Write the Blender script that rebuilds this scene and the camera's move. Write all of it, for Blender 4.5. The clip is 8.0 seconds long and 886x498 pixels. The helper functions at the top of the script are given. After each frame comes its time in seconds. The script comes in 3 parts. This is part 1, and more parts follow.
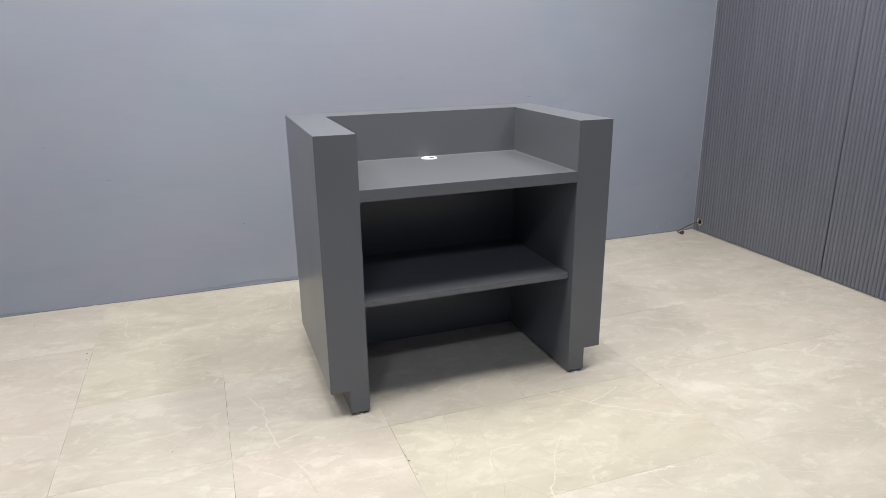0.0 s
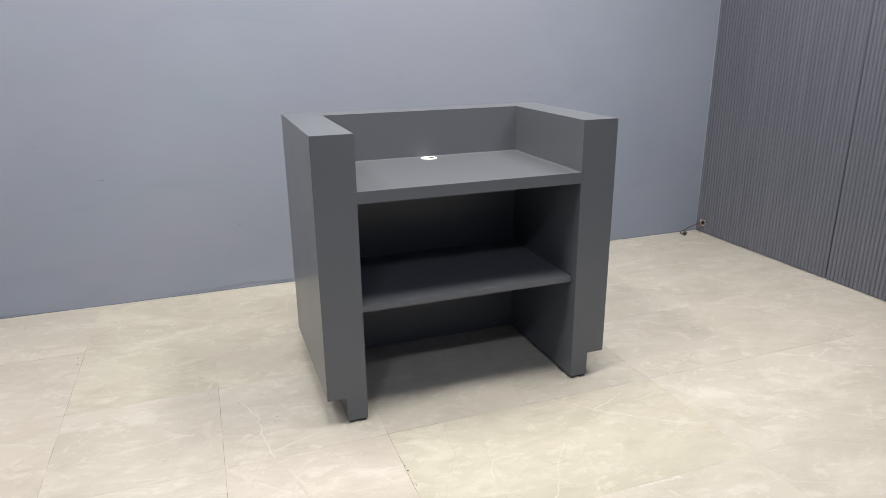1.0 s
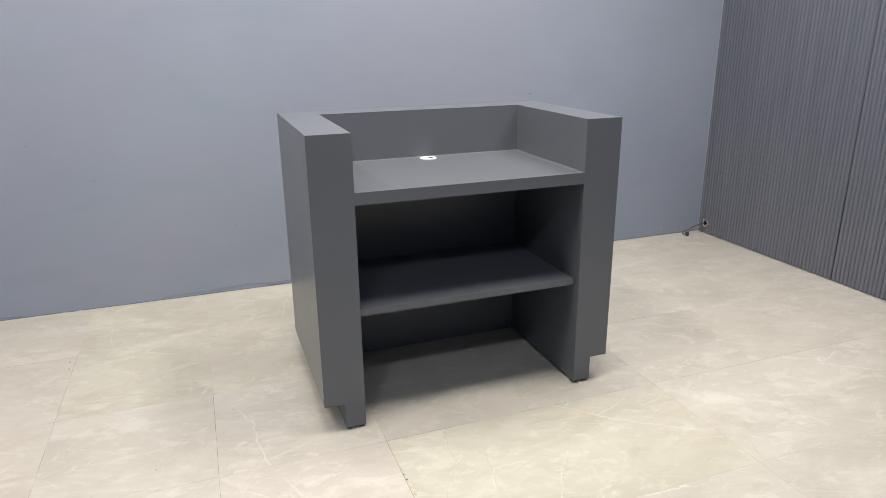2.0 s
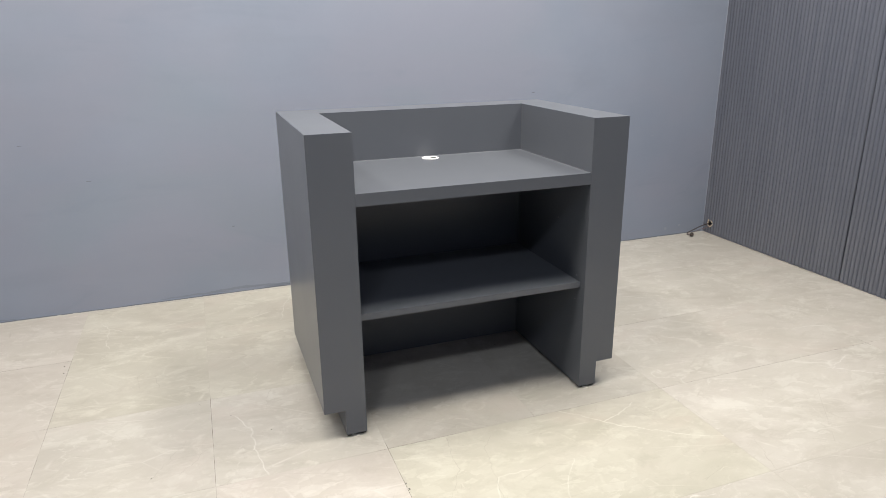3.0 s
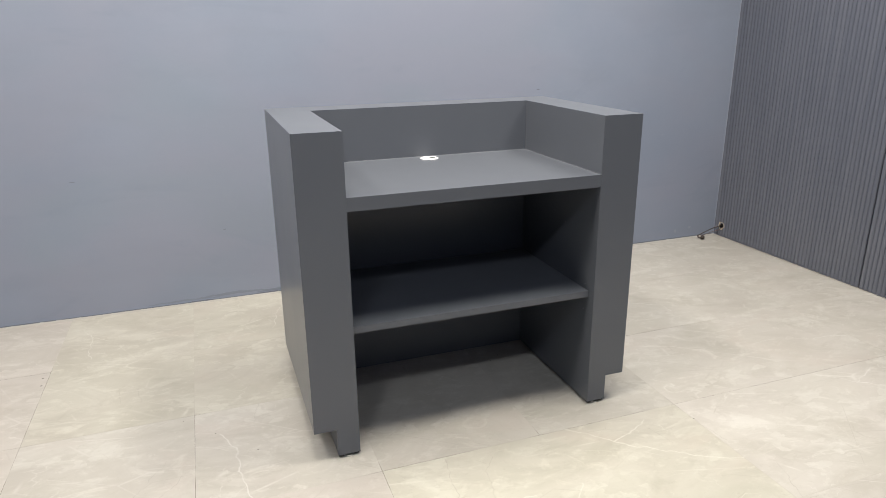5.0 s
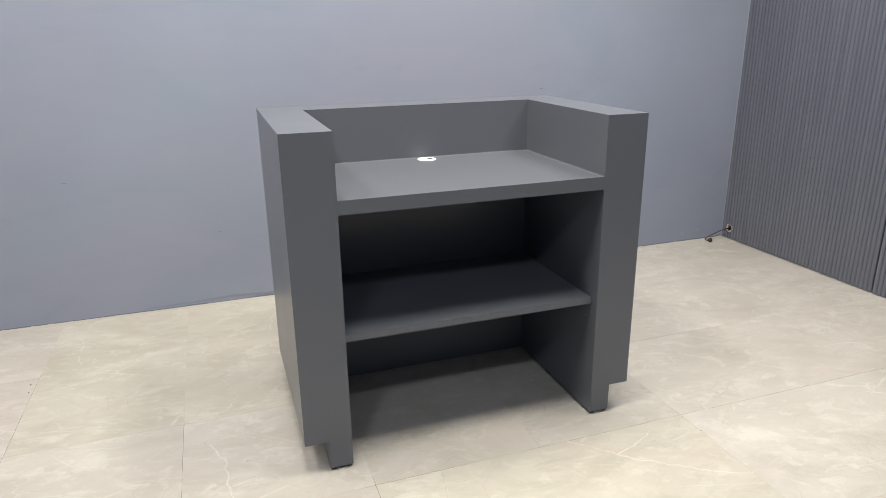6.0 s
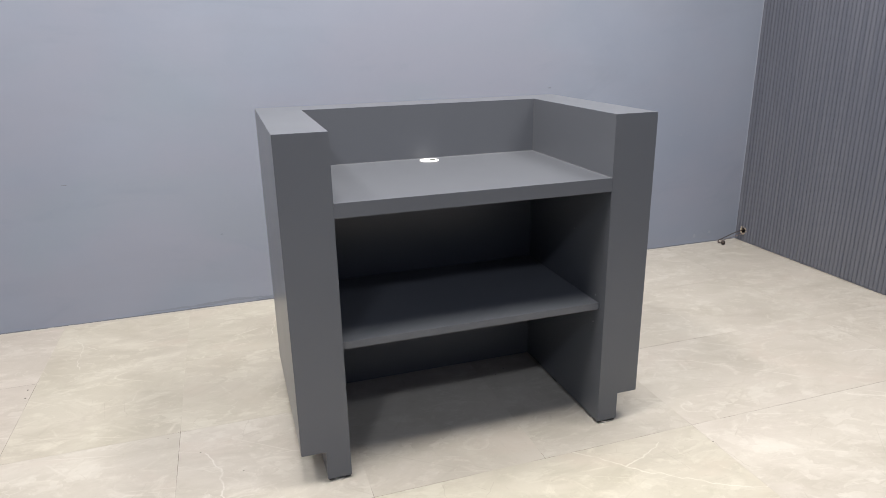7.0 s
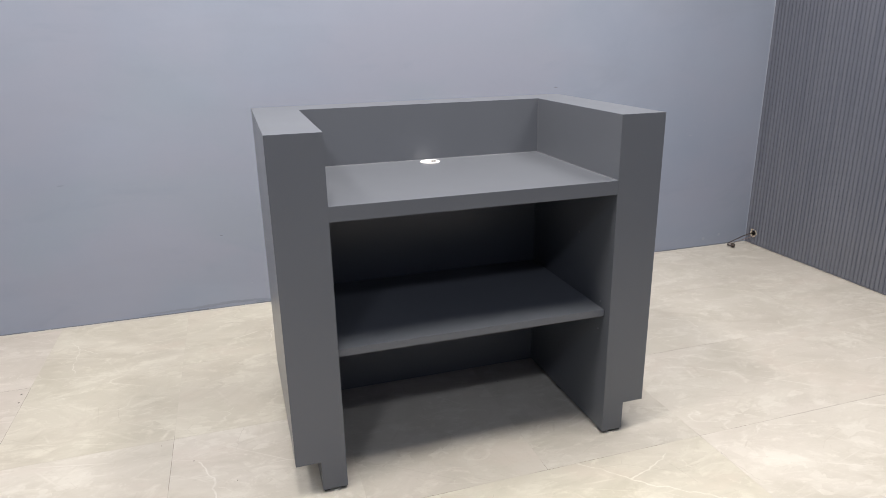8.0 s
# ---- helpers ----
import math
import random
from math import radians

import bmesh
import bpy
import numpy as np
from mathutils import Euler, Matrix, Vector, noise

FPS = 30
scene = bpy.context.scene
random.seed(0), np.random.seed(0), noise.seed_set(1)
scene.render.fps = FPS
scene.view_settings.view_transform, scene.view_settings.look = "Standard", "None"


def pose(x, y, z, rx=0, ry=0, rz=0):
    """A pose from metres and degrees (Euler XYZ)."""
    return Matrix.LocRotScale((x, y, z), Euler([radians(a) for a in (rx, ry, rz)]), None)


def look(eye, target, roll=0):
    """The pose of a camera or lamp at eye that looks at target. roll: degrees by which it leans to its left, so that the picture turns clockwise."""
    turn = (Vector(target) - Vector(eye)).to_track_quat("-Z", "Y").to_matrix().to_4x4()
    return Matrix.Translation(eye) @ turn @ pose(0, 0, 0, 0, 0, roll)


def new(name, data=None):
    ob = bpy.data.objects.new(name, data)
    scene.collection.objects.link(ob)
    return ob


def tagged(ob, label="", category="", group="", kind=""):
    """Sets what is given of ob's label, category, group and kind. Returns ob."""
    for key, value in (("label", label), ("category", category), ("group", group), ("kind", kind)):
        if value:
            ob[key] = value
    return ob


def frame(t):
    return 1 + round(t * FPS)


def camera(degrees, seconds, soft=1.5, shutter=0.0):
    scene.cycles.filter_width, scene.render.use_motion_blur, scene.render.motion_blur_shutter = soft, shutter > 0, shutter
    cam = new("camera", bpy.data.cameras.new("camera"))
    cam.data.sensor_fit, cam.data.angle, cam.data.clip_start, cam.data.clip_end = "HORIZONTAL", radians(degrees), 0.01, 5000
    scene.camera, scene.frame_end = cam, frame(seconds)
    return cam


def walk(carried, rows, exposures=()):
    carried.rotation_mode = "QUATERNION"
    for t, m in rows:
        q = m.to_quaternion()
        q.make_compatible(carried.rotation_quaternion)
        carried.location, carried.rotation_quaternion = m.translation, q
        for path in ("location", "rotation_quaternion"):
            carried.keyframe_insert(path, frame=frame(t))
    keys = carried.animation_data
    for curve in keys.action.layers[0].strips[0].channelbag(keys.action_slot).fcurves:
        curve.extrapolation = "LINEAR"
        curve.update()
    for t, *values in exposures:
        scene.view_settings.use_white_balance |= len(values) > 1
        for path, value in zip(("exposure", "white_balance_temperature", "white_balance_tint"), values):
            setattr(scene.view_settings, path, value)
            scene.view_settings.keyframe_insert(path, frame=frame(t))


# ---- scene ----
cam = camera(67.6, 8.0, soft=0.5)
PATH = [
    (0, (-0.356, -2.308, 1.442), (0.288, -0.516, 0.832), -0.7),
    (0.5, (-0.35, -2.273, 1.441), (0.298, -0.483, 0.827), -0.6),
    (1, (-0.337, -2.236, 1.436), (0.311, -0.447, 0.822), -0.6),
    (1.5, (-0.326, -2.205, 1.431), (0.324, -0.416, 0.816), -0.6),
    (3, (-0.308, -2.11, 1.418), (0.344, -0.323, 0.8), -0.6),
    (3.5, (-0.299, -2.075, 1.411), (0.352, -0.288, 0.792), -0.6),
    (4, (-0.282, -2.04, 1.4), (0.367, -0.251, 0.784), -0.6),
    (4.5, (-0.262, -1.998, 1.397), (0.385, -0.209, 0.777), -0.6),
    (6, (-0.174, -1.883, 1.381), (0.45, -0.087, 0.76), -0.7),
    (6.5, (-0.149, -1.853, 1.373), (0.462, -0.051, 0.757), -0.8),
    (7, (-0.119, -1.827, 1.367), (0.472, -0.018, 0.75), -1.0),
    (7.5, (-0.095, -1.798, 1.367), (0.483, 0.014, 0.749), -1.0),
    (8, (-0.073, -1.77, 1.361), (0.495, 0.045, 0.743), -1.0),
]
walk(cam, [(t, look(eye, target, roll)) for t, eye, target, roll in PATH],
     exposures=((0.0, -0.03, 6450, 9.5), (4.0, 0.03, 6440, 9.5), (6.0, 0.07, 6470, 10), (6.5, 0.09, 6420, 11), (8.0, 0.12, 6400, 12)))

# ---- light ----
world = bpy.data.worlds.new("world")
scene.world = world
world.use_nodes = True
world.node_tree.nodes["Background"].inputs[0].default_value = (0.5, 0.55, 0.65, 1)
world.node_tree.nodes["Background"].inputs[1].default_value = 0.02

CEILING = 3.0


def ceiling_or_fill_lamp(x, y, sx, sy, watts, colour=(1.0, 0.97, 0.93)):
    data = bpy.data.lights.new("ceiling_or_fill_lamp", "AREA")
    data.shape, data.size, data.size_y = "RECTANGLE", sx, sy
    data.energy, data.color = watts, colour
    lamp = new("ceiling_or_fill_lamp", data)
    lamp.matrix_world = pose(x, y, CEILING - 0.03)
    return lamp


WARM, COOL = (1.0, 0.935, 0.845), (0.92, 0.965, 1.05)
for lx, lw in ((-3.15, 4), (-2.1, 14.5), (-1.05, 22), (-0.05, 22), (1.0, 24), (2.1, 33)):
    ceiling_or_fill_lamp(lx, 0.45, 1.0 if lx > 2 else 0.3, 0.5, lw * 0.9, WARM)
    ceiling_or_fill_lamp(lx, -0.38, 1.0 if lx > 2 else 0.3, 0.7, lw * 1.1, WARM)
ceiling_or_fill_lamp(-1.1, -2.45, 0.4, 0.3, 24, COOL)
ceiling_or_fill_lamp(0.7, -2.45, 0.4, 0.3, 18, COOL)
# Added fill: broad, dim and bluish, lifts the desk interior; no known fitting.
ceiling_or_fill_lamp(1.0, -4.6, 4.0, 2.2, 11, (0.80, 0.87, 1.22))


# ---- materials ----
def material(name, colour, rough=0.5, metal=0.0, spec=0.5):
    m = bpy.data.materials.new(name)
    m.use_nodes = True
    b = m.node_tree.nodes["Principled BSDF"]
    b.inputs["Base Color"].default_value = (*colour, 1)
    b.inputs["Roughness"].default_value = rough
    b.inputs["Metallic"].default_value = metal
    b.inputs["Specular IOR Level"].default_value = spec
    return m


class Graph:
    """Short hand for building a node material."""

    def __init__(self, m):
        self.tree = m.node_tree
        self.shader = m.node_tree.nodes["Principled BSDF"]
        self.coord = self.node("ShaderNodeTexCoord").outputs["Object"]

    def node(self, kind, **props):
        n = self.tree.nodes.new(kind)
        if "operation" in props:
            n.operation = props["operation"]
        if "use_clamp" in props:
            n.use_clamp = props["use_clamp"]
        if "interpolation_type" in props:
            n.interpolation_type = props["interpolation_type"]
        if "data_type" in props:
            n.data_type = props["data_type"]
        if "blend_type" in props:
            n.blend_type = props["blend_type"]
        if "feature" in props:
            n.feature = props["feature"]
        return n

    def put(self, socket, value):
        if isinstance(value, bpy.types.NodeSocket):
            self.tree.links.new(value, socket)
        else:
            socket.default_value = value

    def noise(self, scale, detail=4.0, rough=0.55, vector=None, distort=0.0):
        n = self.node("ShaderNodeTexNoise")
        self.put(n.inputs["Vector"], vector or self.coord)
        n.inputs["Scale"].default_value, n.inputs["Detail"].default_value = scale, detail
        n.inputs["Roughness"].default_value, n.inputs["Distortion"].default_value = rough, distort
        return n.outputs["Fac"]

    def math(self, op, a, b=0.0, clamp=False):
        n = self.node("ShaderNodeMath", operation=op, use_clamp=clamp)
        self.put(n.inputs[0], a)
        self.put(n.inputs[1], b)
        return n.outputs[0]

    def ramp(self, value, low, high, to_low=0.0, to_high=1.0):
        n = self.node("ShaderNodeMapRange", interpolation_type="SMOOTHSTEP")
        for i, v in enumerate((value, low, high, to_low, to_high)):
            self.put(n.inputs[i], v)
        return n.outputs[0]

    def mix(self, fac, a, b, blend="MIX"):
        n = self.node("ShaderNodeMix", data_type="RGBA", blend_type=blend)
        self.put(n.inputs[0], fac)
        for socket, v in ((n.inputs[6], a), (n.inputs[7], b)):
            self.put(socket, (*v, 1) if isinstance(v, tuple) else v)
        return n.outputs[2]

    def bump(self, height, strength, distance):
        n = self.node("ShaderNodeBump")
        n.inputs["Strength"].default_value, n.inputs["Distance"].default_value = strength, distance
        self.put(n.inputs["Height"], height)
        self.put(self.shader.inputs["Normal"], n.outputs[0])

    def stretch(self, x, y, z, vector=None):
        n = self.node("ShaderNodeMapping")
        self.put(n.inputs["Vector"], vector or self.coord)
        n.inputs["Scale"].default_value = (x, y, z)
        return n.outputs[0]


# grey laminate of the desk
LAMINATE = material("grey_laminate", (0.095, 0.108, 0.131), 0.33, spec=0.5)
g = Graph(LAMINATE)
tone = g.mix(g.ramp(g.noise(1.6, 3.0), 0.3, 0.7), (0.097, 0.106, 0.1245), (0.103, 0.112, 0.1305))
g.put(g.shader.inputs["Base Color"], tone)
g.put(g.shader.inputs["Roughness"], g.ramp(g.noise(2.0, 3.0), 0.3, 0.7, 0.305, 0.33))

# bluish grey wall paint, rolled on unevenly
PAINT = material("wall_paint", (0.225, 0.25, 0.305), 0.5)
g = Graph(PAINT)
cloud = g.ramp(g.noise(1.1, 5.0), 0.3, 0.7)
smear = g.ramp(g.noise(1.0, 6.0, vector=g.stretch(0.7, 1.0, 4.0), distort=0.6), 0.45, 0.75)
tone = g.mix(cloud, (0.212, 0.246, 0.320), (0.237, 0.271, 0.347))
tone = g.mix(g.math("MULTIPLY", smear, 0.4), tone, (0.204, 0.230, 0.291))
tint = g.ramp(g.noise(0.7, 3.0, vector=g.stretch(1.0, 1.0, 1.6)), 0.38, 0.62)
tone = g.mix(g.math("MULTIPLY", tint, 0.55), tone, (0.248, 0.259, 0.325))
cool = g.ramp(g.noise(0.9, 4.0, vector=g.stretch(0.8, 1.0, 1.4), distort=0.5), 0.52, 0.68)
tone = g.mix(g.math("MULTIPLY", cool, 0.4), tone, (0.214, 0.256, 0.312))
rub = g.ramp(g.noise(2.2, 6.0, rough=0.62, vector=g.stretch(0.7, 1.0, 1.7), distort=0.9), 0.56, 0.74)
tone = g.mix(g.math("MULTIPLY", rub, 0.35), tone, (0.194, 0.224, 0.287))
g.put(g.shader.inputs["Base Color"], tone)
g.put(g.shader.inputs["Roughness"], g.ramp(smear, 0.0, 1.0, 0.42, 0.52))
g.bump(g.noise(260.0, 3.0), 0.08, 0.001)

CEILING_PAINT = material("ceiling_paint", (0.1, 0.1, 0.11), 0.8)
g = Graph(CEILING_PAINT)
g.put(g.shader.inputs["Base Color"], g.mix(g.noise(1.5), (0.09, 0.09, 0.1), (0.115, 0.115, 0.12)))

# fluted panel, dark grey film
FLUTED = material("fluted_panel_film", (0.1, 0.11, 0.145), 0.2, spec=0.8)
g = Graph(FLUTED)
streak = g.noise(1.0, 3.0, vector=g.stretch(1.0, 40.0, 1.2))
g.put(g.shader.inputs["Base Color"], g.mix(g.ramp(streak, 0.3, 0.7), (0.092, 0.101, 0.130), (0.108, 0.117, 0.147)))
g.put(g.shader.inputs["Roughness"], g.ramp(g.noise(4.0), 0.3, 0.7, 0.13, 0.2))

CHIPPED = material("raw_chipboard", (0.5, 0.43, 0.33), 0.9)
g = Graph(CHIPPED)
g.put(g.shader.inputs["Base Color"], g.mix(g.noise(90.0), (0.38, 0.32, 0.25), (0.6, 0.53, 0.42)))

CABLE = material("brown_cable", (0.035, 0.022, 0.02), 0.45)
RED_WIRE = material("reddish_wire", (0.16, 0.10, 0.09), 0.5)
BROWN = material("brown_plastic", (0.06, 0.042, 0.036), 0.5)
TAPE = material("dark_tape", (0.03, 0.025, 0.022), 0.6)
DARK = material("cavity_shade", (0.02, 0.02, 0.02), 0.9)
STEEL = material("zinc_plated_steel", (0.8, 0.8, 0.8), 0.34, 1.0)
PIN = material("dull_steel", (0.35, 0.35, 0.36), 0.4, 1.0)
RUBBER = material("black_rubber", (0.015, 0.015, 0.016), 0.6)
GROMMET = material("white_plastic", (0.8, 0.8, 0.8), 0.3)
CORNER = material("corner_filler", (0.235, 0.26, 0.32), 0.8, spec=0.2)
EDGE_GREY = material("grey_edge_strip", (0.11, 0.115, 0.13), 0.7, spec=0.2)
def away_from(g, place, line):
    """Distance of a place on the floor from an open line of points."""
    nearest = None
    for (ax, ay), (bx, by) in zip(line, line[1:]):
        dx, dy = bx - ax, by - ay
        size = dx * dx + dy * dy
        rel = g.node("ShaderNodeVectorMath", operation="SUBTRACT")
        g.put(rel.inputs[0], place)
        rel.inputs[1].default_value = (ax, ay, 0)
        along = g.node("ShaderNodeVectorMath", operation="DOT_PRODUCT")
        g.put(along.inputs[0], rel.outputs[0])
        along.inputs[1].default_value = (dx / size, dy / size, 0)
        foot = g.node("ShaderNodeVectorMath", operation="SCALE")
        foot.inputs[0].default_value = (dx, dy, 0)
        g.put(foot.inputs["Scale"], g.math("ADD", along.outputs["Value"], 0.0, clamp=True))
        gap = g.node("ShaderNodeVectorMath", operation="DISTANCE")
        g.put(gap.inputs[0], rel.outputs[0])
        g.put(gap.inputs[1], foot.outputs[0])
        nearest = gap.outputs["Value"] if nearest is None else g.math("MINIMUM", nearest, gap.outputs["Value"])
    return nearest


# joints as pale as the tiles, with dirt in some stretches
DIRTY_JOINTS = (((0.93, -0.119), (1.2, -0.119)), ((1.37, -0.119), (1.40, -0.119)), ((1.55, -0.119), (2.56, -0.119)), ((1.36, 0.471), (1.9, 0.471)), ((-0.98, 1.0), (-0.98, -0.5)),
                ((-0.39, 0.46), (-0.39, -0.5)), ((0.2, -0.13), (0.2, -0.8)), ((-1.0, 1.061), (-1.9, 1.061)), ((0.786, -0.119), (0.802, -0.119)), ((0.2, -0.119), (0.5, -0.119)))
GROUT = material("grout", (0.33, 0.3, 0.26), 0.85)
g = Graph(GROUT)
place = g.node("ShaderNodeNewGeometry").outputs["Position"]
flat = g.node("ShaderNodeVectorMath", operation="MULTIPLY")
g.put(flat.inputs[0], place)
flat.inputs[1].default_value = (1, 1, 0)
near = None
for line in DIRTY_JOINTS:
    far = away_from(g, flat.outputs[0], line)
    near = far if near is None else g.math("MINIMUM", near, far)
dirt = g.math("MULTIPLY", g.ramp(near, 0.004, 0.07, 1.0, 0.0), g.ramp(g.noise(7.0, 5.0, vector=place), 0.36, 0.56, 0.15, 1.0))
g.put(g.shader.inputs["Base Color"], g.mix(dirt, (0.48, 0.455, 0.405), (0.13, 0.115, 0.095)))


# the bold white veins and fine dark hairlines of the tiles round the desk
WHITE_VEINS = (
    ((1.78, 0.83), (1.88, 0.77), (1.96, 0.72), (1.96, 0.64)),
    ((2.37, 0.13), (2.44, 0.13), (2.54, 0.10)),
    ((2.09, -0.13), (2.19, -0.24), (2.33, -0.35), (2.42, -0.40)),
    ((2.35, -0.18), (2.19, -0.25)),
    ((0.89, -0.12), (0.96, -0.18), (1.03, -0.26), (1.20, -0.39), (1.29, -0.45), (1.39, -0.49)),
    ((1.20, -0.17), (1.06, -0.24), (1.02, -0.25)),
    ((1.08, -0.58), (0.96, -0.64), (0.90, -0.71), (1.12, -0.73)),
    ((1.26, -0.68), (1.19, -0.71)),
    ((-0.91, 1.50), (-0.85, 1.38), (-0.85, 1.21), (-0.83, 1.13)),
    ((-0.85, 1.38), (-0.77, 1.31)),
    ((0.08, 1.51), (0.03, 1.39), (-0.02, 1.18)),
    ((-0.30, 0.30), (-0.25, 0.20), (-0.25, 0.06), (-0.22, -0.11)),
    ((0.79, -0.41), (0.75, -0.46), (0.70, -0.53), (0.59, -0.71)),
    ((0.62, -0.41), (0.50, -0.41), (0.47, -0.51)),
)
DARK_VEINS = (
    ((0.58, -0.18), (0.53, -0.24), (0.50, -0.36), (0.48, -0.53), (0.45, -0.65)),
    ((0.42, -0.13), (0.40, -0.23), (0.39, -0.32), (0.33, -0.43), (0.27, -0.56)),
    ((1.47, -0.54), (1.42, -0.66), (1.40, -0.72)),
    ((1.34, -0.72), (1.45, -0.72)),
    ((1.83, -0.61), (1.91, -0.71)),
    ((-0.48, 0.20), (-0.60, -0.02)),
    ((-0.39, 0.12), (-0.51, -0.01)),
    ((-0.15, 0.47), (-0.18, 0.33)),
    ((1.18, -0.19), (1.21, -0.33)),
    ((1.38, -0.23), (1.40, -0.38)),
    ((-1.37, 1.36), (-1.29, 1.10)),
    ((-0.61, 0.77), (-0.59, 0.65)),
)


def tile_material(name, shade, white=(), dark=()):
    m = material(name, (0.6, 0.56, 0.49), 0.3)
    g = Graph(m)
    place = g.node("ShaderNodeNewGeometry").outputs["Position"]
    chance = g.node("ShaderNodeObjectInfo").outputs["Random"]
    # every tile is cut from another part of the pattern
    shift = g.node("ShaderNodeCombineXYZ")
    g.put(shift.inputs[0], g.math("MULTIPLY", chance, 17.0))
    g.put(shift.inputs[1], g.math("MULTIPLY", chance, 41.0))
    g.put(shift.inputs[2], g.math("MULTIPLY", chance, 29.0))
    own = g.node("ShaderNodeVectorMath", operation="ADD")
    g.put(own.inputs[0], place)
    g.put(own.inputs[1], shift.outputs[0])
    turn = g.node("ShaderNodeMapping")
    g.put(turn.inputs["Vector"], own.outputs[0])
    turn.inputs["Rotation"].default_value = (0, 0, radians(35))
    turn.inputs["Scale"].default_value = (1.0, 1.6, 1.0)
    own = turn.outputs[0]
    cloud = g.ramp(g.noise(2.0, 7.0, 0.6, vector=own, distort=1.2), 0.32, 0.68)
    patch = g.ramp(g.noise(5.5, 6.0, 0.7, vector=own, distort=1.6), 0.52, 0.74)
    dusk = g.ramp(g.noise(3.1, 6.0, 0.65, vector=own, distort=0.9), 0.5, 0.75)
    tone = g.mix(cloud, (0.50, 0.468, 0.41), (0.60, 0.565, 0.508))
    hue = g.ramp(g.noise(1.3, 4.0, 0.6, vector=own, distort=0.6), 0.38, 0.62)
    tone = g.mix(g.math("MULTIPLY", hue, 0.35), tone, (0.57, 0.55, 0.475))
    blush = g.ramp(g.noise(1.7, 4.0, 0.6, vector=own, distort=0.8), 0.55, 0.7)
    tone = g.mix(g.math("MULTIPLY", blush, 0.35), tone, (0.60, 0.53, 0.47))
    tone = g.mix(g.math("MULTIPLY", dusk, 0.55), tone, (0.44, 0.41, 0.345))
    tone = g.mix(g.math("MULTIPLY", patch, 0.7), tone, (0.70, 0.67, 0.60))
    # pale splinters with straight broken edges
    for scale, limit, much in ((6.5, 0.5, 0.3), (13.0, 0.58, 0.5), (27.0, 0.62, 0.5)):
        fray = g.node("ShaderNodeTexNoise")
        g.put(fray.inputs["Vector"], own)
        fray.inputs["Scale"].default_value, fray.inputs["Detail"].default_value = 2.2 * scale, 4.0
        torn = g.node("ShaderNodeVectorMath", operation="MULTIPLY_ADD")
        g.put(torn.inputs[0], fray.outputs["Color"])
        torn.inputs[1].default_value = (0.45 / scale, 0.45 / scale, 0.0)
        g.put(torn.inputs[2], own)
        shard = g.node("ShaderNodeTexVoronoi")
        g.put(shard.inputs["Vector"], torn.outputs[0])
        shard.inputs["Scale"].default_value = scale
        pick = g.node("ShaderNodeSeparateColor")
        g.put(pick.inputs[0], shard.outputs["Color"])
        here = g.ramp(g.noise(3.0, 5.0, 0.65, vector=own, distort=0.8), 0.46, 0.62)
        lit = g.math("MULTIPLY", g.ramp(pick.outputs[0], limit, limit + 0.3), here)
        tone = g.mix(g.math("MULTIPLY", lit, much), tone, (0.68, 0.655, 0.59))
    flake = g.ramp(g.noise(14.0, 7.0, 0.75, vector=own, distort=1.6), 0.58, 0.76)
    tone = g.mix(g.math("MULTIPLY", flake, 0.5), tone, (0.70, 0.675, 0.61))
    smut = g.ramp(g.noise(26.0, 7.0, 0.75, vector=own, distort=1.5), 0.56, 0.72)
    tone = g.mix(g.math("MULTIPLY", smut, 0.4), tone, (0.42, 0.39, 0.33))
    # thin broken veins
    warp = g.node("ShaderNodeTexNoise")
    g.put(warp.inputs["Vector"], own)
    warp.inputs["Scale"].default_value, warp.inputs["Detail"].default_value = 4.0, 5.0
    bent = g.node("ShaderNodeVectorMath", operation="MULTIPLY_ADD")
    g.put(bent.inputs[0], warp.outputs["Color"])
    bent.inputs[1].default_value = (0.35, 0.35, 0.35)
    g.put(bent.inputs[2], own)
    for scale, width, colour, low, high, much in ((1.7, 0.010, (0.74, 0.72, 0.66), 0.55, 0.68, 0.45), (2.3, 0.005, (0.36, 0.325, 0.27), 0.5, 0.62, 0.33), (3.7, 0.004, (0.40, 0.365, 0.31), 0.5, 0.62, 0.3), (5.2, 0.02, (0.70, 0.675, 0.61), 0.52, 0.68, 0.5)):
        cell = g.node("ShaderNodeTexVoronoi", feature="DISTANCE_TO_EDGE")
        g.put(cell.inputs["Vector"], own if much < 0.4 else bent.outputs[0])
        cell.inputs["Scale"].default_value = scale
        line = g.ramp(cell.outputs["Distance"], 0.0, width, 1.0, 0.0)
        there = g.ramp(g.noise(2.3 * scale, 3.0, vector=own), low, high)
        tone = g.mix(g.math("MULTIPLY", g.math("MULTIPLY", line, there), much), tone, colour)
    if white or dark:
        wave = g.node("ShaderNodeTexNoise")
        g.put(wave.inputs["Vector"], place)
        wave.inputs["Scale"].default_value, wave.inputs["Detail"].default_value = 16.0, 4.0
        bent = g.node("ShaderNodeVectorMath", operation="MULTIPLY_ADD")
        g.put(bent.inputs[0], wave.outputs["Color"])
        bent.inputs[1].default_value = (0.042, 0.042, 0.0)
        g.put(bent.inputs[2], place)
        flat = g.node("ShaderNodeVectorMath", operation="MULTIPLY_ADD")
        g.put(flat.inputs[0], bent.outputs[0])
        flat.inputs[1].default_value, flat.inputs[2].default_value = (1, 1, 0), (-0.021, -0.021, 0)
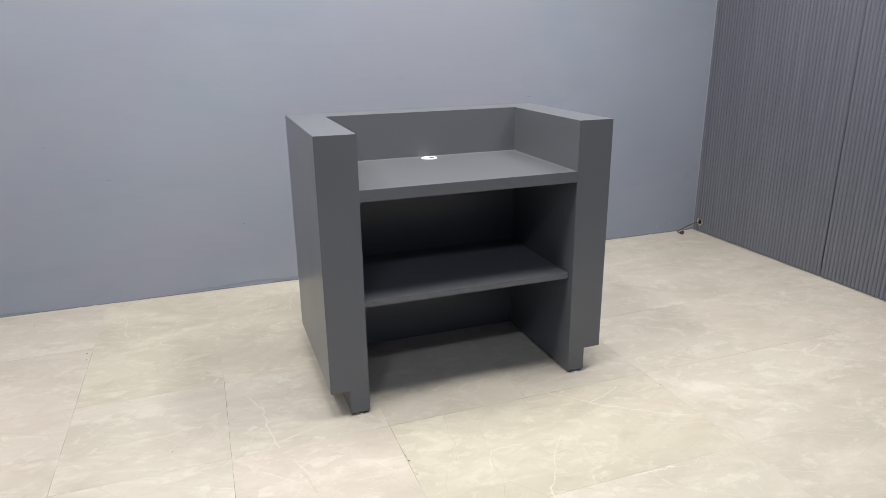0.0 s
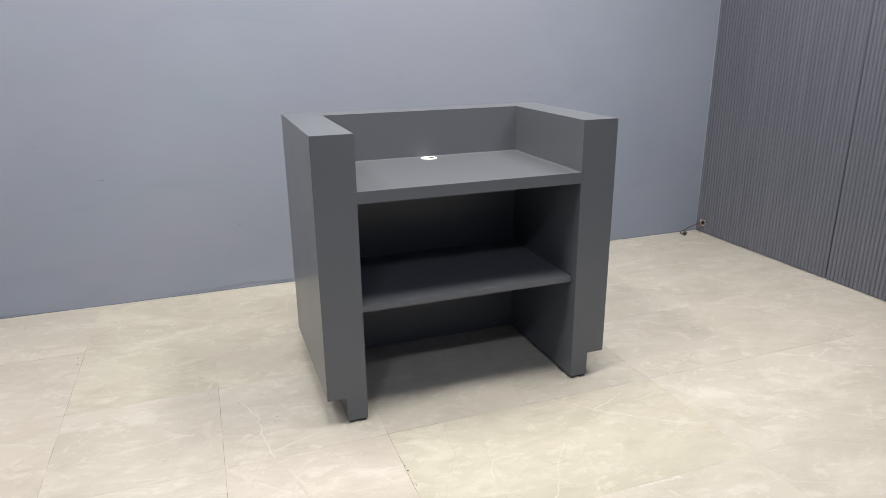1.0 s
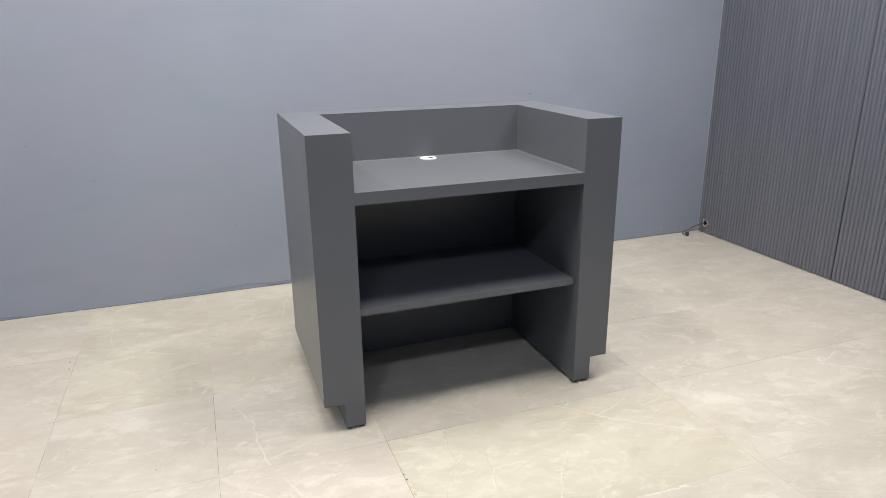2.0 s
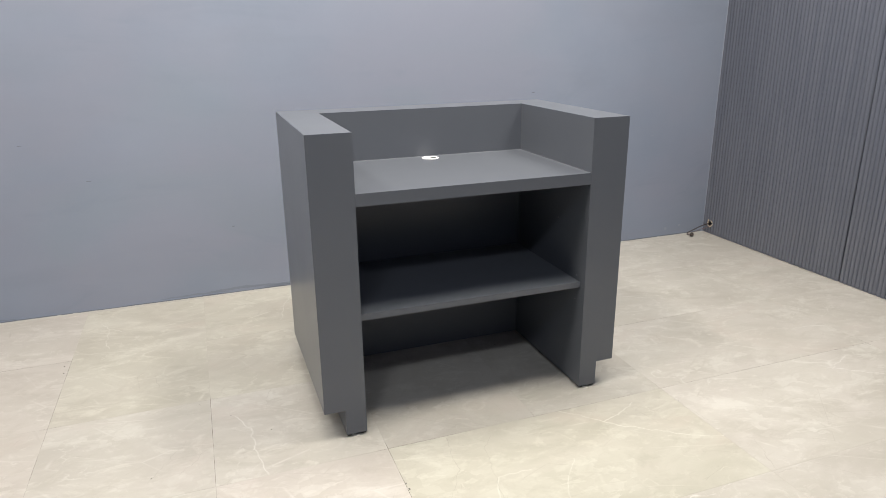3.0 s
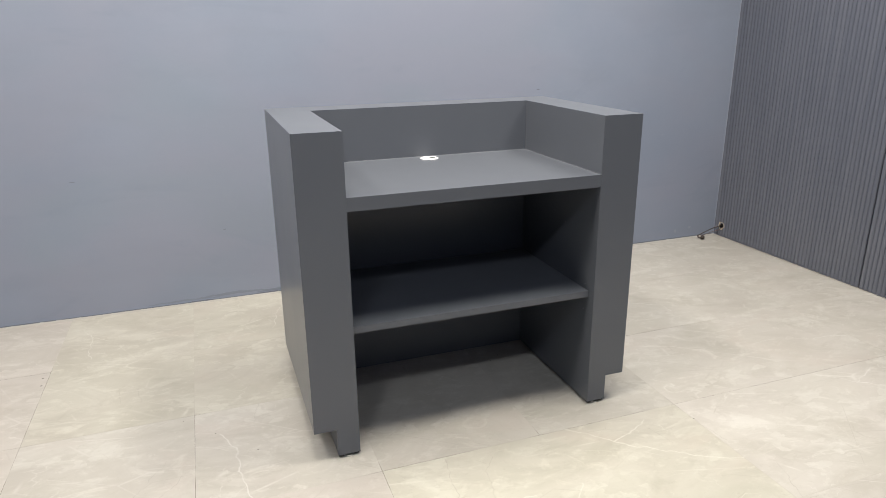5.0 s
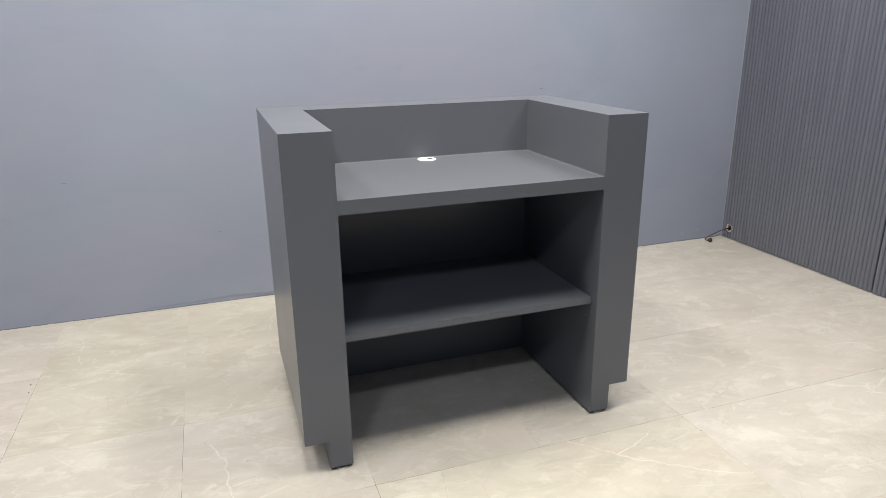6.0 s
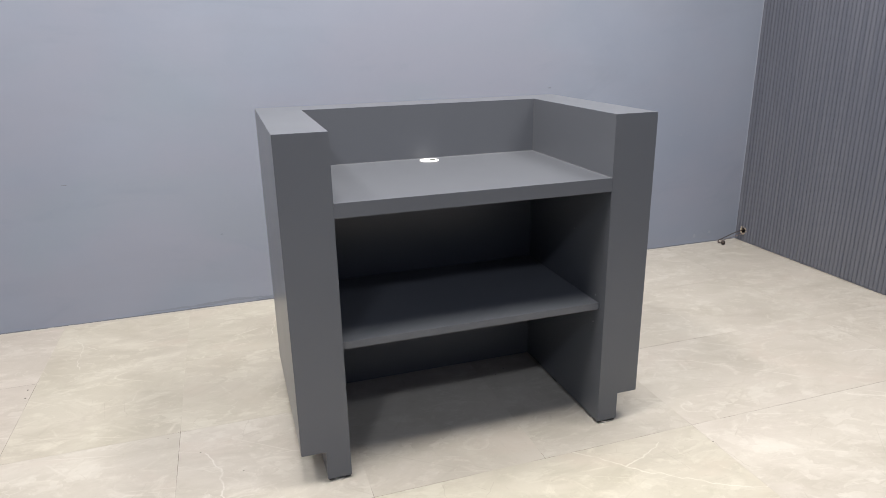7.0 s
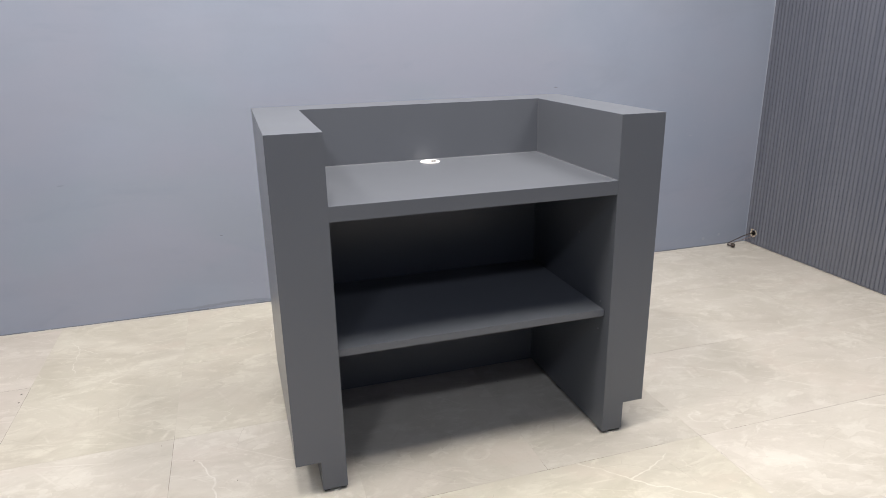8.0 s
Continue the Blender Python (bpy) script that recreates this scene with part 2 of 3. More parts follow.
        for lines, inner, outer, colour, much in ((white, 0.0006, 0.0036, (0.77, 0.75, 0.70), 0.6), (dark, 0.0003, 0.0022, (0.38, 0.35, 0.30), 0.42)):
            if not lines:
                continue
            gap = None
            for line in lines:
                far = away_from(g, flat.outputs[0], line)
                gap = far if gap is None else g.math("MINIMUM", gap, far)
            worn = g.ramp(g.noise(14.0, 4.0, vector=place), 0.36, 0.56, 0.35, 1.0)
            tone = g.mix(g.math("MULTIPLY", g.math("MULTIPLY", g.ramp(gap, inner, outer, 1.0, 0.0), worn), much), tone, colour)
    # straight pale scratches and a fine network of grey threads
    for turn_by, scale, colour, much in ((20, 3.0, (0.74, 0.715, 0.655), 0.5), (-35, 4.2, (0.42, 0.385, 0.33), 0.3), (60, 5.0, (0.72, 0.695, 0.64), 0.4)):
        lay = g.node("ShaderNodeMapping")
        g.put(lay.inputs["Vector"], own)
        lay.inputs["Rotation"].default_value = (0, 0, radians(turn_by))
        lay.inputs["Scale"].default_value = (0.35, 1.0, 1.0)
        cell = g.node("ShaderNodeTexVoronoi", feature="DISTANCE_TO_EDGE")
        g.put(cell.inputs["Vector"], lay.outputs[0])
        cell.inputs["Scale"].default_value = scale
        line = g.ramp(cell.outputs["Distance"], 0.0, 0.012, 1.0, 0.0)
        there = g.ramp(g.noise(6.0, 4.0, vector=lay.outputs[0]), 0.48, 0.66)
        tone = g.mix(g.math("MULTIPLY", g.math("MULTIPLY", line, there), much), tone, colour)
    # each tile a little lighter or darker
    tone = g.mix(g.math("MULTIPLY", chance, 0.16), tone, (0.45, 0.42, 0.36))
    tone = g.mix(1.0, tone, shade, "MULTIPLY")
    g.put(g.shader.inputs["Base Color"], tone)
    g.put(g.shader.inputs["Roughness"], g.ramp(g.noise(4.0, 5.0, vector=place), 0.3, 0.7, 0.30, 0.42))
    return m


BEIGE = ("beige_marble_tile", (0.845, 0.85, 0.868))
OLIVE = ("greenish_beige_marble_tile", (0.838, 0.843, 0.825))
SAGE = ("faintly_green_marble_tile", (0.806, 0.817, 0.790))
DUSKY = ("darker_grey_marble_tile", (0.795, 0.802, 0.81))
ROSE = ("rosy_beige_marble_tile", (0.858, 0.85, 0.875))


# ---- building blocks ----
def mesh_of(bm, name, material_, smooth=False):
    bmesh.ops.recalc_face_normals(bm, faces=bm.faces)
    me = bpy.data.meshes.new(name)
    bm.to_mesh(me)
    bm.free()
    me.materials.append(material_)
    if smooth:
        for f in me.polygons:
            f.use_smooth = True
    return me


def thing(name, bm, material_, label="", category="", group="", kind="", smooth=False):
    return tagged(new(name, mesh_of(bm, name, material_, smooth)), label, category, group, kind)


def part(name, bm, material_, parent, label="", smooth=False):
    ob = new(name, mesh_of(bm, name, material_, smooth))
    ob.parent = parent
    return tagged(ob, label)


def empty(name, x, y, z, label, category, group=""):
    ob = new(name)
    ob.matrix_world = pose(x, y, z)
    return tagged(ob, label, category, group)


def box(x0, x1, y0, y1, z0, z1, bevel=0.0, bm=None):
    bm = bm or bmesh.new()
    made = bmesh.ops.create_cube(bm, size=1.0, matrix=Matrix.LocRotScale(
        ((x0 + x1) / 2, (y0 + y1) / 2, (z0 + z1) / 2), None, (x1 - x0, y1 - y0, z1 - z0)))
    if bevel:
        edges = list({e for v in made["verts"] for e in v.link_edges})
        bmesh.ops.bevel(bm, geom=edges, offset=bevel, segments=2, affect="EDGES")
    return bm


def prism(outline, axis, lo, hi, bevel=0.0):
    """An outline of (a, b) points pushed along an axis: x takes (y, z), y takes (x, z), z takes (x, y)."""
    bm = bmesh.new()

    def at(a, b, c):
        return {"x": (c, a, b), "y": (a, c, b), "z": (a, b, c)}[axis]

    low = [bm.verts.new(at(a, b, lo)) for a, b in outline]
    high = [bm.verts.new(at(a, b, hi)) for a, b in outline]
    bm.faces.new(low)
    bm.faces.new(high)
    n = len(outline)
    for i in range(n):
        bm.faces.new((low[i], low[(i + 1) % n], high[(i + 1) % n], high[i]))
    if bevel:
        bmesh.ops.recalc_face_normals(bm, faces=bm.faces)
        bmesh.ops.bevel(bm, geom=list(bm.edges), offset=bevel, segments=2, affect="EDGES")
    return bm


def disc(x, y, z0, z1, r, sides=20, bm=None, r2=None):
    bm = bm or bmesh.new()
    bmesh.ops.create_cone(bm, cap_ends=True, segments=sides, radius1=r, radius2=r if r2 is None else r2, depth=z1 - z0,
                          matrix=Matrix.Translation((x, y, (z0 + z1) / 2)))
    return bm


# ---- the room ----
WEST, EAST, SOUTH, NORTH = -5.0, 3.16, -7.0, 1.68
thing("wall_north", box(WEST - 0.15, EAST + 0.15, NORTH, NORTH + 0.15, 0, CEILING), PAINT,
      "bluish grey painted wall with faint smears", "wall", kind="structure")
# Coloured near-black so that the panel seams and torn hole look shaded.
thing("wall_east", box(EAST, EAST + 0.15, SOUTH, NORTH, 0, CEILING), DARK,
      "near-black wall behind the fluted panels, shade of seam and hole", "wall", kind="structure")
# Out of view: these walls and the ceiling close the room, dark to limit bounce.
thing("wall_west", box(WEST - 0.15, WEST, SOUTH, NORTH, 0, CEILING), PAINT, "plain bluish grey wall, closes the room out of view", "wall", kind="structure")
thing("wall_south", box(WEST - 0.15, EAST + 0.15, SOUTH - 0.15, SOUTH, 0, CEILING), PAINT, "plain bluish grey wall, closes the room out of view", "wall", kind="structure")
thing("ceiling", box(WEST - 0.15, EAST + 0.15, SOUTH - 0.15, NORTH + 0.15, CEILING, CEILING + 0.12), CEILING_PAINT,
      "plain unseen ceiling, dark grey to limit bounce", "ceiling", kind="structure")

# ---- fluted panels ----
PITCH, DEPTH, SEAM = 0.026, 0.0095, 0.525
FACE = 3.135


def fluted_panel(y0, y1, hole=None):
    """Half-round ribs side by side on a thin back; hole: (y, z, radius) of a torn opening."""
    bm = bmesh.new()
    ribs = max(1, round((y1 - y0) / PITCH))
    pitch, steps = (y1 - y0) / ribs, 12
    ys, xs = [], []
    for i in range(ribs):
        for k in range(steps):
            u = k / steps
            ys.append(y0 + (i + u) * pitch)
            xs.append(FACE + DEPTH - DEPTH * math.sin(math.pi * u) ** 0.5)
    ys.append(y1)
    xs.append(FACE + DEPTH)
    levels = [0.003] + ([hole[1] + hole[2] * (k / 5 - 1) * 1.2 for k in range(11)] if hole else []) + [CEILING - 0.002]
    rows = [[bm.verts.new((x, y, z)) for x, y in zip(xs, ys)] for z in levels]
    rng = random.Random(4)
    for a, b in zip(rows, rows[1:]):
        for i in range(len(ys) - 1):
            y, z = (ys[i] + ys[i + 1]) / 2, (a[i].co.z + b[i].co.z) / 2
            if hole and abs(a[i].co.z - b[i].co.z) < 0.1:
                if math.hypot(y - hole[0], z - hole[1]) < hole[2] * rng.uniform(0.75, 1.1):
                    continue
            face = bm.faces.new((a[i], a[i + 1], b[i + 1], b[i]))
            if i % steps == 0:
                for e in face.edges:
                    if {e.verts[0], e.verts[1]} == {a[i], b[i]}:
                        e.smooth = False
    # the back sheet and the edges of the panel
    for ya, yb in ((y0, y0 + 0.002), (y1 - 0.002, y1)):
        box(FACE + DEPTH, EAST - 0.001, ya, yb, 0.003, CEILING - 0.002, bm=bm)
    return bm


HOLE = (1.606, 0.076, 0.020)
for y0, y1, hole in ((SEAM + 0.0035, NORTH - 0.001, HOLE), (SEAM - 1.2, SEAM - 0.0035, None), (SEAM - 2.405, SEAM - 1.205, None), (SOUTH + 0.001, SEAM - 2.41, None)):
    thing("fluted_panel", fluted_panel(y0, y1, hole), FLUTED, "dark grey reeded wall panel with vertical half-round ribs", "wall panel", "fluted wall panels", kind="structure", smooth=True)

thing("corner_bead", prism([(FACE + 0.012, NORTH), (FACE - 0.0005, NORTH), (FACE + 0.005, NORTH - 0.003)], "z", 0.001, CEILING - 0.002), CORNER,
      "thin pale line of filler in the corner of the room", "trim", kind="structure")

# ---- the reception desk ----
W, D, H = 1.213, 0.737, 1.12
ARM, BACK, KICK, KICK_H, FOOT = 0.154, 0.592, 0.077, 0.114, 0.013
TOP_T, WORK, WORK_T = 0.020, 0.916, 0.045
INNER0, INNER1 = ARM, W - ARM
EASE = 0.0009
desk = empty("reception_desk", W / 2, D / 2, 0, "matte grey laminate reception desk with open shelf and raised rim", "reception desk")


def desk_part(name, bm, material_, label="", smooth=False, parent=None):
    bmesh.ops.translate(bm, verts=bm.verts, vec=(-W / 2, -D / 2, 0))
    return part(name, bm, material_, parent or desk, label, smooth)


cap = H - TOP_T
left = [(0, KICK_H), (KICK, KICK_H), (KICK, FOOT), (ARM, FOOT), (ARM, cap), (0, cap)]


def ease(bm, wanted):
    bmesh.ops.recalc_face_normals(bm, faces=bm.faces)
    bmesh.ops.bevel(bm, geom=[e for e in bm.edges if wanted(*[v.co for v in e.verts])], offset=EASE, segments=2, affect="EDGES")
    return bm


def upright(a, b):
    return abs(a.x - b.x) + abs(a.y - b.y) < 1e-5 and (a.y < 0.001 or a.x < 0.001 or a.x > W - 0.001)


desk_part("side_wall", ease(prism(left, "y", 0, D, 0), upright), LAMINATE)
desk_part("side_wall", ease(prism([(W - x, z) for x, z in left], "y", 0, D, 0), upright), LAMINATE)
desk_part("back_wall", prism([(BACK, FOOT), (D - KICK, FOOT), (D - KICK, KICK_H), (D, KICK_H), (D, cap), (BACK, cap)], "x", INNER0, INNER1), LAMINATE)
rim = prism([(0, 0), (ARM, 0), (ARM, BACK), (INNER1, BACK), (INNER1, 0), (W, 0), (W, D), (0, D)], "z", cap, H)
desk_part("top_rim", ease(rim, lambda a, b: min(a.z, b.z) > H - 0.001 or upright(a, b)), LAMINATE)
board = box(INNER0, INNER1, 0.0003, BACK, WORK - WORK_T, WORK)
desk_part("worktop", ease(board, lambda a, b: abs(a.x - b.x) > 0.5 and max(a.y, b.y) < 0.01), LAMINATE)
desk_part("shelf", box(INNER0 + 0.003, INNER1 - 0.003, 0.030, BACK - 0.001, 0.445, 0.469, EASE), LAMINATE)


# cable grommet in the worktop
GX, GY = 0.606, 0.540
ring = bmesh.new()
for r0, r1, z0, z1 in ((0.026, 0.037, 0.0, 0.0028),):
    sides = 40
    loops = []
    for r, z in ((r0, z0), (r1, z0), (r1 - 0.0008, z1 - 0.001), (r1 - 0.003, z1), (r0 + 0.001, z1), (r0, z1 - 0.001)):
        loops.append([ring.verts.new((GX + r * math.cos(2 * math.pi * k / sides), GY + r * math.sin(2 * math.pi * k / sides), WORK + z)) for k in range(sides)])
    for la, lb in zip(loops, loops[1:] + loops[:1]):
        for k in range(sides):
            ring.faces.new((la[k], la[(k + 1) % sides], lb[(k + 1) % sides], lb[k]))
grommet = desk_part("cable_grommet", ring, GROMMET, "glossy white plastic cable grommet", True)
lid = disc(GX, GY, WORK + 0.0002, WORK + 0.0021, 0.0258, 32)
lid_ob = part("grommet_lid", lid, GROMMET, grommet)
# No opening is cut: a near-black patch stands for the slot's shade.
slot = prism([(GX + 0.012 + 0.012 * math.cos(a), GY - 0.002 + 0.013 * math.sin(a)) for a in [math.pi * 2 * k / 16 for k in range(16)]], "z", WORK + 0.0021, WORK + 0.0024)
slot_ob = part("cable_slot", slot, DARK, grommet, "cable slot as a near-black patch")
for ob in (lid_ob, slot_ob):
    ob.data.transform(Matrix.Translation((-W / 2, -D / 2, 0)))

# thin grey strips round the worktop and up the inner corners
B, C = 0.0015, 0.0009
for name, bm in (
    ("edge_strip", prism([(BACK, WORK), (BACK - B, WORK), (BACK, WORK + B)], "x", INNER0 + B, INNER1 - B)),
    ("edge_strip", prism([(INNER0, WORK), (INNER0 + B, WORK), (INNER0, WORK + B)], "y", 0.004, BACK)),
    ("edge_strip", prism([(INNER1, WORK), (INNER1 - B, WORK), (INNER1, WORK + B)], "y", 0.004, BACK)),
    ("edge_strip", prism([(INNER0, BACK), (INNER0 + C, BACK), (INNER0, BACK - C)], "z", WORK, H - 0.002)),
    ("edge_strip", prism([(INNER1, BACK), (INNER1 - C, BACK), (INNER1, BACK - C)], "z", WORK, H - 0.002)),
):
    desk_part(name, bm, EDGE_GREY)

# shelf pins in the holes of the side walls
for px, way in ((INNER0, 1), (INNER1, -1)):
    for py, pz in ((0.062, 0.487), (0.066, 0.384), (0.50, 0.487), (0.50, 0.384), (0.228, 0.687)):
        pin = bmesh.new()
        bmesh.ops.create_cone(pin, cap_ends=True, segments=12, radius1=0.0026, radius2=0.002, depth=0.002,
                              matrix=Matrix.Translation((px + way * 0.0008, py, pz)) @ Euler((0, radians(90 * way), 0)).to_matrix().to_4x4())
        desk_part("shelf_pin", pin, PIN, "small metal shelf pin")


def levelling_foot(x, y):
    """A black glide with a steel stem under the wall of the desk."""
    pad = disc(x, y, 0.0, 0.0045, 0.019, 24)
    disc(x, y, 0.0045, 0.006, 0.019, 24, pad, 0.014)
    foot = desk_part("levelling_foot", pad, STEEL, "zinc-plated levelling foot")
    for sx in (-1, 1):
        block = box(x + sx * 0.0265 - 0.0085, x + sx * 0.0265 + 0.0085, y - 0.017, y + 0.02, 0.005, FOOT, 0.0006)
        bmesh.ops.translate(block, verts=block.verts, vec=(-W / 2, -D / 2, 0))
        part("plastic_plate", block, RUBBER, foot, "black plastic plate")
    stem = disc(x, y, 0.004, FOOT, 0.006, 6)
    bmesh.ops.translate(stem, verts=stem.verts, vec=(-W / 2, -D / 2, 0))
    part("stem", stem, STEEL, foot)


mid = (KICK + ARM) / 2
for fx in (mid, W - mid):
    for fy in (0.021, 0.34, 0.63):
        levelling_foot(fx, fy)

# ---- torn hole in the fluted panel and the loose cable ----
rng = random.Random(11)
torn = bmesh.new()
for k in range(26):
    a = 2 * math.pi * k / 26 + rng.uniform(-0.1, 0.1)
    r = HOLE[2] * rng.uniform(0.95, 1.25)
    y, z = HOLE[0] + r * math.cos(a), HOLE[1] + r * 1.15 * math.sin(a)
    if math.sin(a) < 0.75 or k % 3 == 0:
        size = rng.uniform(0.0015, 0.0042)
        box(FACE - rng.uniform(0.001, 0.005), FACE + 0.006, y - size, y + size, z - size * 0.8, z + size * rng.uniform(0.8, 1.6), bm=torn)
bmesh.ops.rotate(torn, verts=torn.verts, cent=(FACE, *HOLE[:2]), matrix=Matrix.Rotation(0.12, 3, "X"))
thing("torn_opening", torn, CHIPPED, "ragged beige chipped edge of a cut hole in the panel", "wall opening", kind="structure")


def tube(points, radius, name, material_, parent=None, label=""):
    curve = bpy.data.curves.new(name, "CURVE")
    curve.dimensions, curve.bevel_depth, curve.bevel_resolution, curve.resolution_u = "3D", radius, 3, 10
    spline = curve.splines.new("NURBS")
    spline.points.add(len(points) - 1)
    for p, co in zip(spline.points, points):
        p.co = (*co, 1)
    spline.use_endpoint_u, spline.order_u = True, 3
    curve.materials.append(material_)
    ob = new(name, curve)
    if parent:
        ob.parent = parent
        ob.matrix_parent_inverse = parent.matrix_world.inverted()
    return tagged(ob, label)


cable = empty("loose_cable", 2.96, 1.60, 0, "short brown loose cable with taped end on the floor", "cable")
bpy.context.view_layer.update()
tube([(3.155, 1.612, 0.082), (3.125, 1.615, 0.074), (3.072, 1.62, 0.062), (3.03, 1.625, 0.045), (2.985, 1.632, 0.026), (2.955, 1.632, 0.016), (2.952, 1.615, 0.007), (2.962, 1.60, 0.009)], 0.003, "wire", CABLE, cable)
tube([(3.15, 1.60, 0.068), (3.118, 1.605, 0.05), (3.07, 1.625, 0.034), (3.02, 1.64, 0.012), (2.97, 1.648, 0.004), (2.955, 1.62, 0.005)], 0.0016, "thin_wire", RED_WIRE, cable, "thin reddish wire")
plug = bmesh.new()
axis = Euler((0, radians(80), radians(-140))).to_matrix().to_4x4()
for at, r0, r1, deep in ((-0.012, 0.008, 0.0135, 0.012), (0.0, 0.0135, 0.0145, 0.014), (0.011, 0.0145, 0.0125, 0.008)):
    bmesh.ops.create_cone(plug, cap_ends=True, segments=14, radius1=r0, radius2=r1, depth=deep, matrix=Matrix.Translation((0.008, -0.008, 0.0145)) @ axis @ Matrix.Translation((0, 0, at)))
for v in plug.verts:
    v.co += Vector((noise.noise(v.co * 90), noise.noise(v.co * 80 + Vector((5, 0, 0))), 0)) * 0.002
    v.co.z = max(v.co.z, 0.0)
taped = part("taped_end", plug, TAPE, cable, "dark taped cable end", True)
cut = bmesh.new()
bmesh.ops.create_cone(cut, cap_ends=True, segments=14, radius1=0.008, radius2=0.007, depth=0.003, matrix=Matrix.Translation((0.008, -0.008, 0.0145)) @ axis @ Matrix.Translation((0, 0, 0.0155)))
part("cut_face", cut, BROWN, taped, "brown cut face", True)

# ---- marks on the wall, crumbs of filler along its foot ----
MARK = material("wall_scuff", (0.15, 0.165, 0.205), 0.7)
LOW_STRIP = material("darker_low_strip", (0.195, 0.219, 0.277), 0.5)
MIST = material("pale_smear", (0.262, 0.29, 0.352), 0.6)
PALE = material("pale_filler", (0.5, 0.51, 0.53), 0.8)
for mx, mz, mw, mh, mm in ((-1.149, 0.911, 0.014, 0.0016, MARK), (-0.869, 0.712, 0.018, 0.0016, MARK), (-0.184, 0.396, 0.007, 0.002, MARK), (1.687, 1.065, 0.012, 0.003, MARK),
                           (-0.06, 0.12, 0.003, 0.003, MIST), (2.717, 0.824, 0.006, 0.002, MIST), (2.617, 0.738, 0.012, 0.002, MIST), (2.80, 0.055, 0.010, 0.012, MIST), (2.92, 0.07, 0.012, 0.010, MIST)):
    spot = prism([(mx + mw * math.cos(a) * rng.uniform(0.7, 1.2), mz + mh * math.sin(a) * rng.uniform(0.7, 1.2)) for a in [math.pi * 2 * k / 12 for k in range(12)]], "y", NORTH - 0.0008, NORTH + 0.001)
    thing("wall_mark", spot, mm, "small scuff on the grey painted wall" if mm is MARK else "pale dab of filler on the grey wall", "wall mark", kind="structure")

# thin darker strips with wavy edges, low on the north wall
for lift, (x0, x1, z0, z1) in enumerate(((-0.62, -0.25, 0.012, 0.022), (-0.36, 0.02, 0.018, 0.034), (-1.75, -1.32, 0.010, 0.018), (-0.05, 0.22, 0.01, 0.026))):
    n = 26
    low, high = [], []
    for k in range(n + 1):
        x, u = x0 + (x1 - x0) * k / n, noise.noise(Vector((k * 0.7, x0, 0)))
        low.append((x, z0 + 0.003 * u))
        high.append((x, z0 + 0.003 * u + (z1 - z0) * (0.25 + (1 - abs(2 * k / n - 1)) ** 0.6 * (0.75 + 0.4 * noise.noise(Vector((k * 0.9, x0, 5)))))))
    thing("wall_mark", prism(low + high[::-1], "y", NORTH - 0.0004 - 0.0005 * lift, NORTH + 0.001), LOW_STRIP, "low uneven darker strip along the wall foot", "wall mark", kind="structure")

crumbs = bmesh.new()
x = -3.0
while x < EAST - 0.03:
    size = rng.uniform(0.001, 0.0028)
    box(x, x + rng.uniform(0.004, 0.03), NORTH - size, NORTH + 0.001, 0.0, size * rng.uniform(0.5, 1.2), bm=crumbs)
    x += rng.uniform(0.03, 0.22)
tagged(thing("filler_crumbs", crumbs, PALE, "pale crumbs of filler along the foot of the wall", "filler"), kind="stuff")
gap = bmesh.new()
x = -4.0
while x < EAST - 0.06:
    step = rng.uniform(0.05, 0.16)
    box(x, min(x + step, EAST - 0.04), NORTH - rng.uniform(0.001, 0.0025), NORTH + 0.001, 0.0, rng.uniform(0.003, 0.007), bm=gap)
    x += step
thing("wall_joint", gap, MARK, "thin dark dirty joint between wall and floor", "joint", kind="structure")

# ---- specks of dirt lying on the floor ----
SPECKS = ((-0.318, 0.312, 0.0026), (-0.18, 0.156, 0.0028), (-0.593, 0.003, 0.003), (-0.431, 0.441, 0.0024), (-1.002, 1.011, 0.0045), (-0.995, 0.94, 0.004), (1.382, -0.229, 0.003),
          (0.203, -0.329, 0.004), (0.205, -0.36, 0.005), (0.209, -0.444, 0.003), (0.906, 0.508, 0.003), (0.854, 0.47, 0.0025))
specks = bmesh.new()
for x, y, size in SPECKS:
    bmesh.ops.create_icosphere(specks, subdivisions=1, radius=size, matrix=Matrix.LocRotScale((x, y, size * 0.25), Euler((0, 0, x * 40)), (1.0, rng.uniform(0.5, 0.9), 0.35)))
tagged(thing("dirt_specks", specks, TAPE, "few small dark specks of dirt on the tiles", "dirt"), kind="stuff")

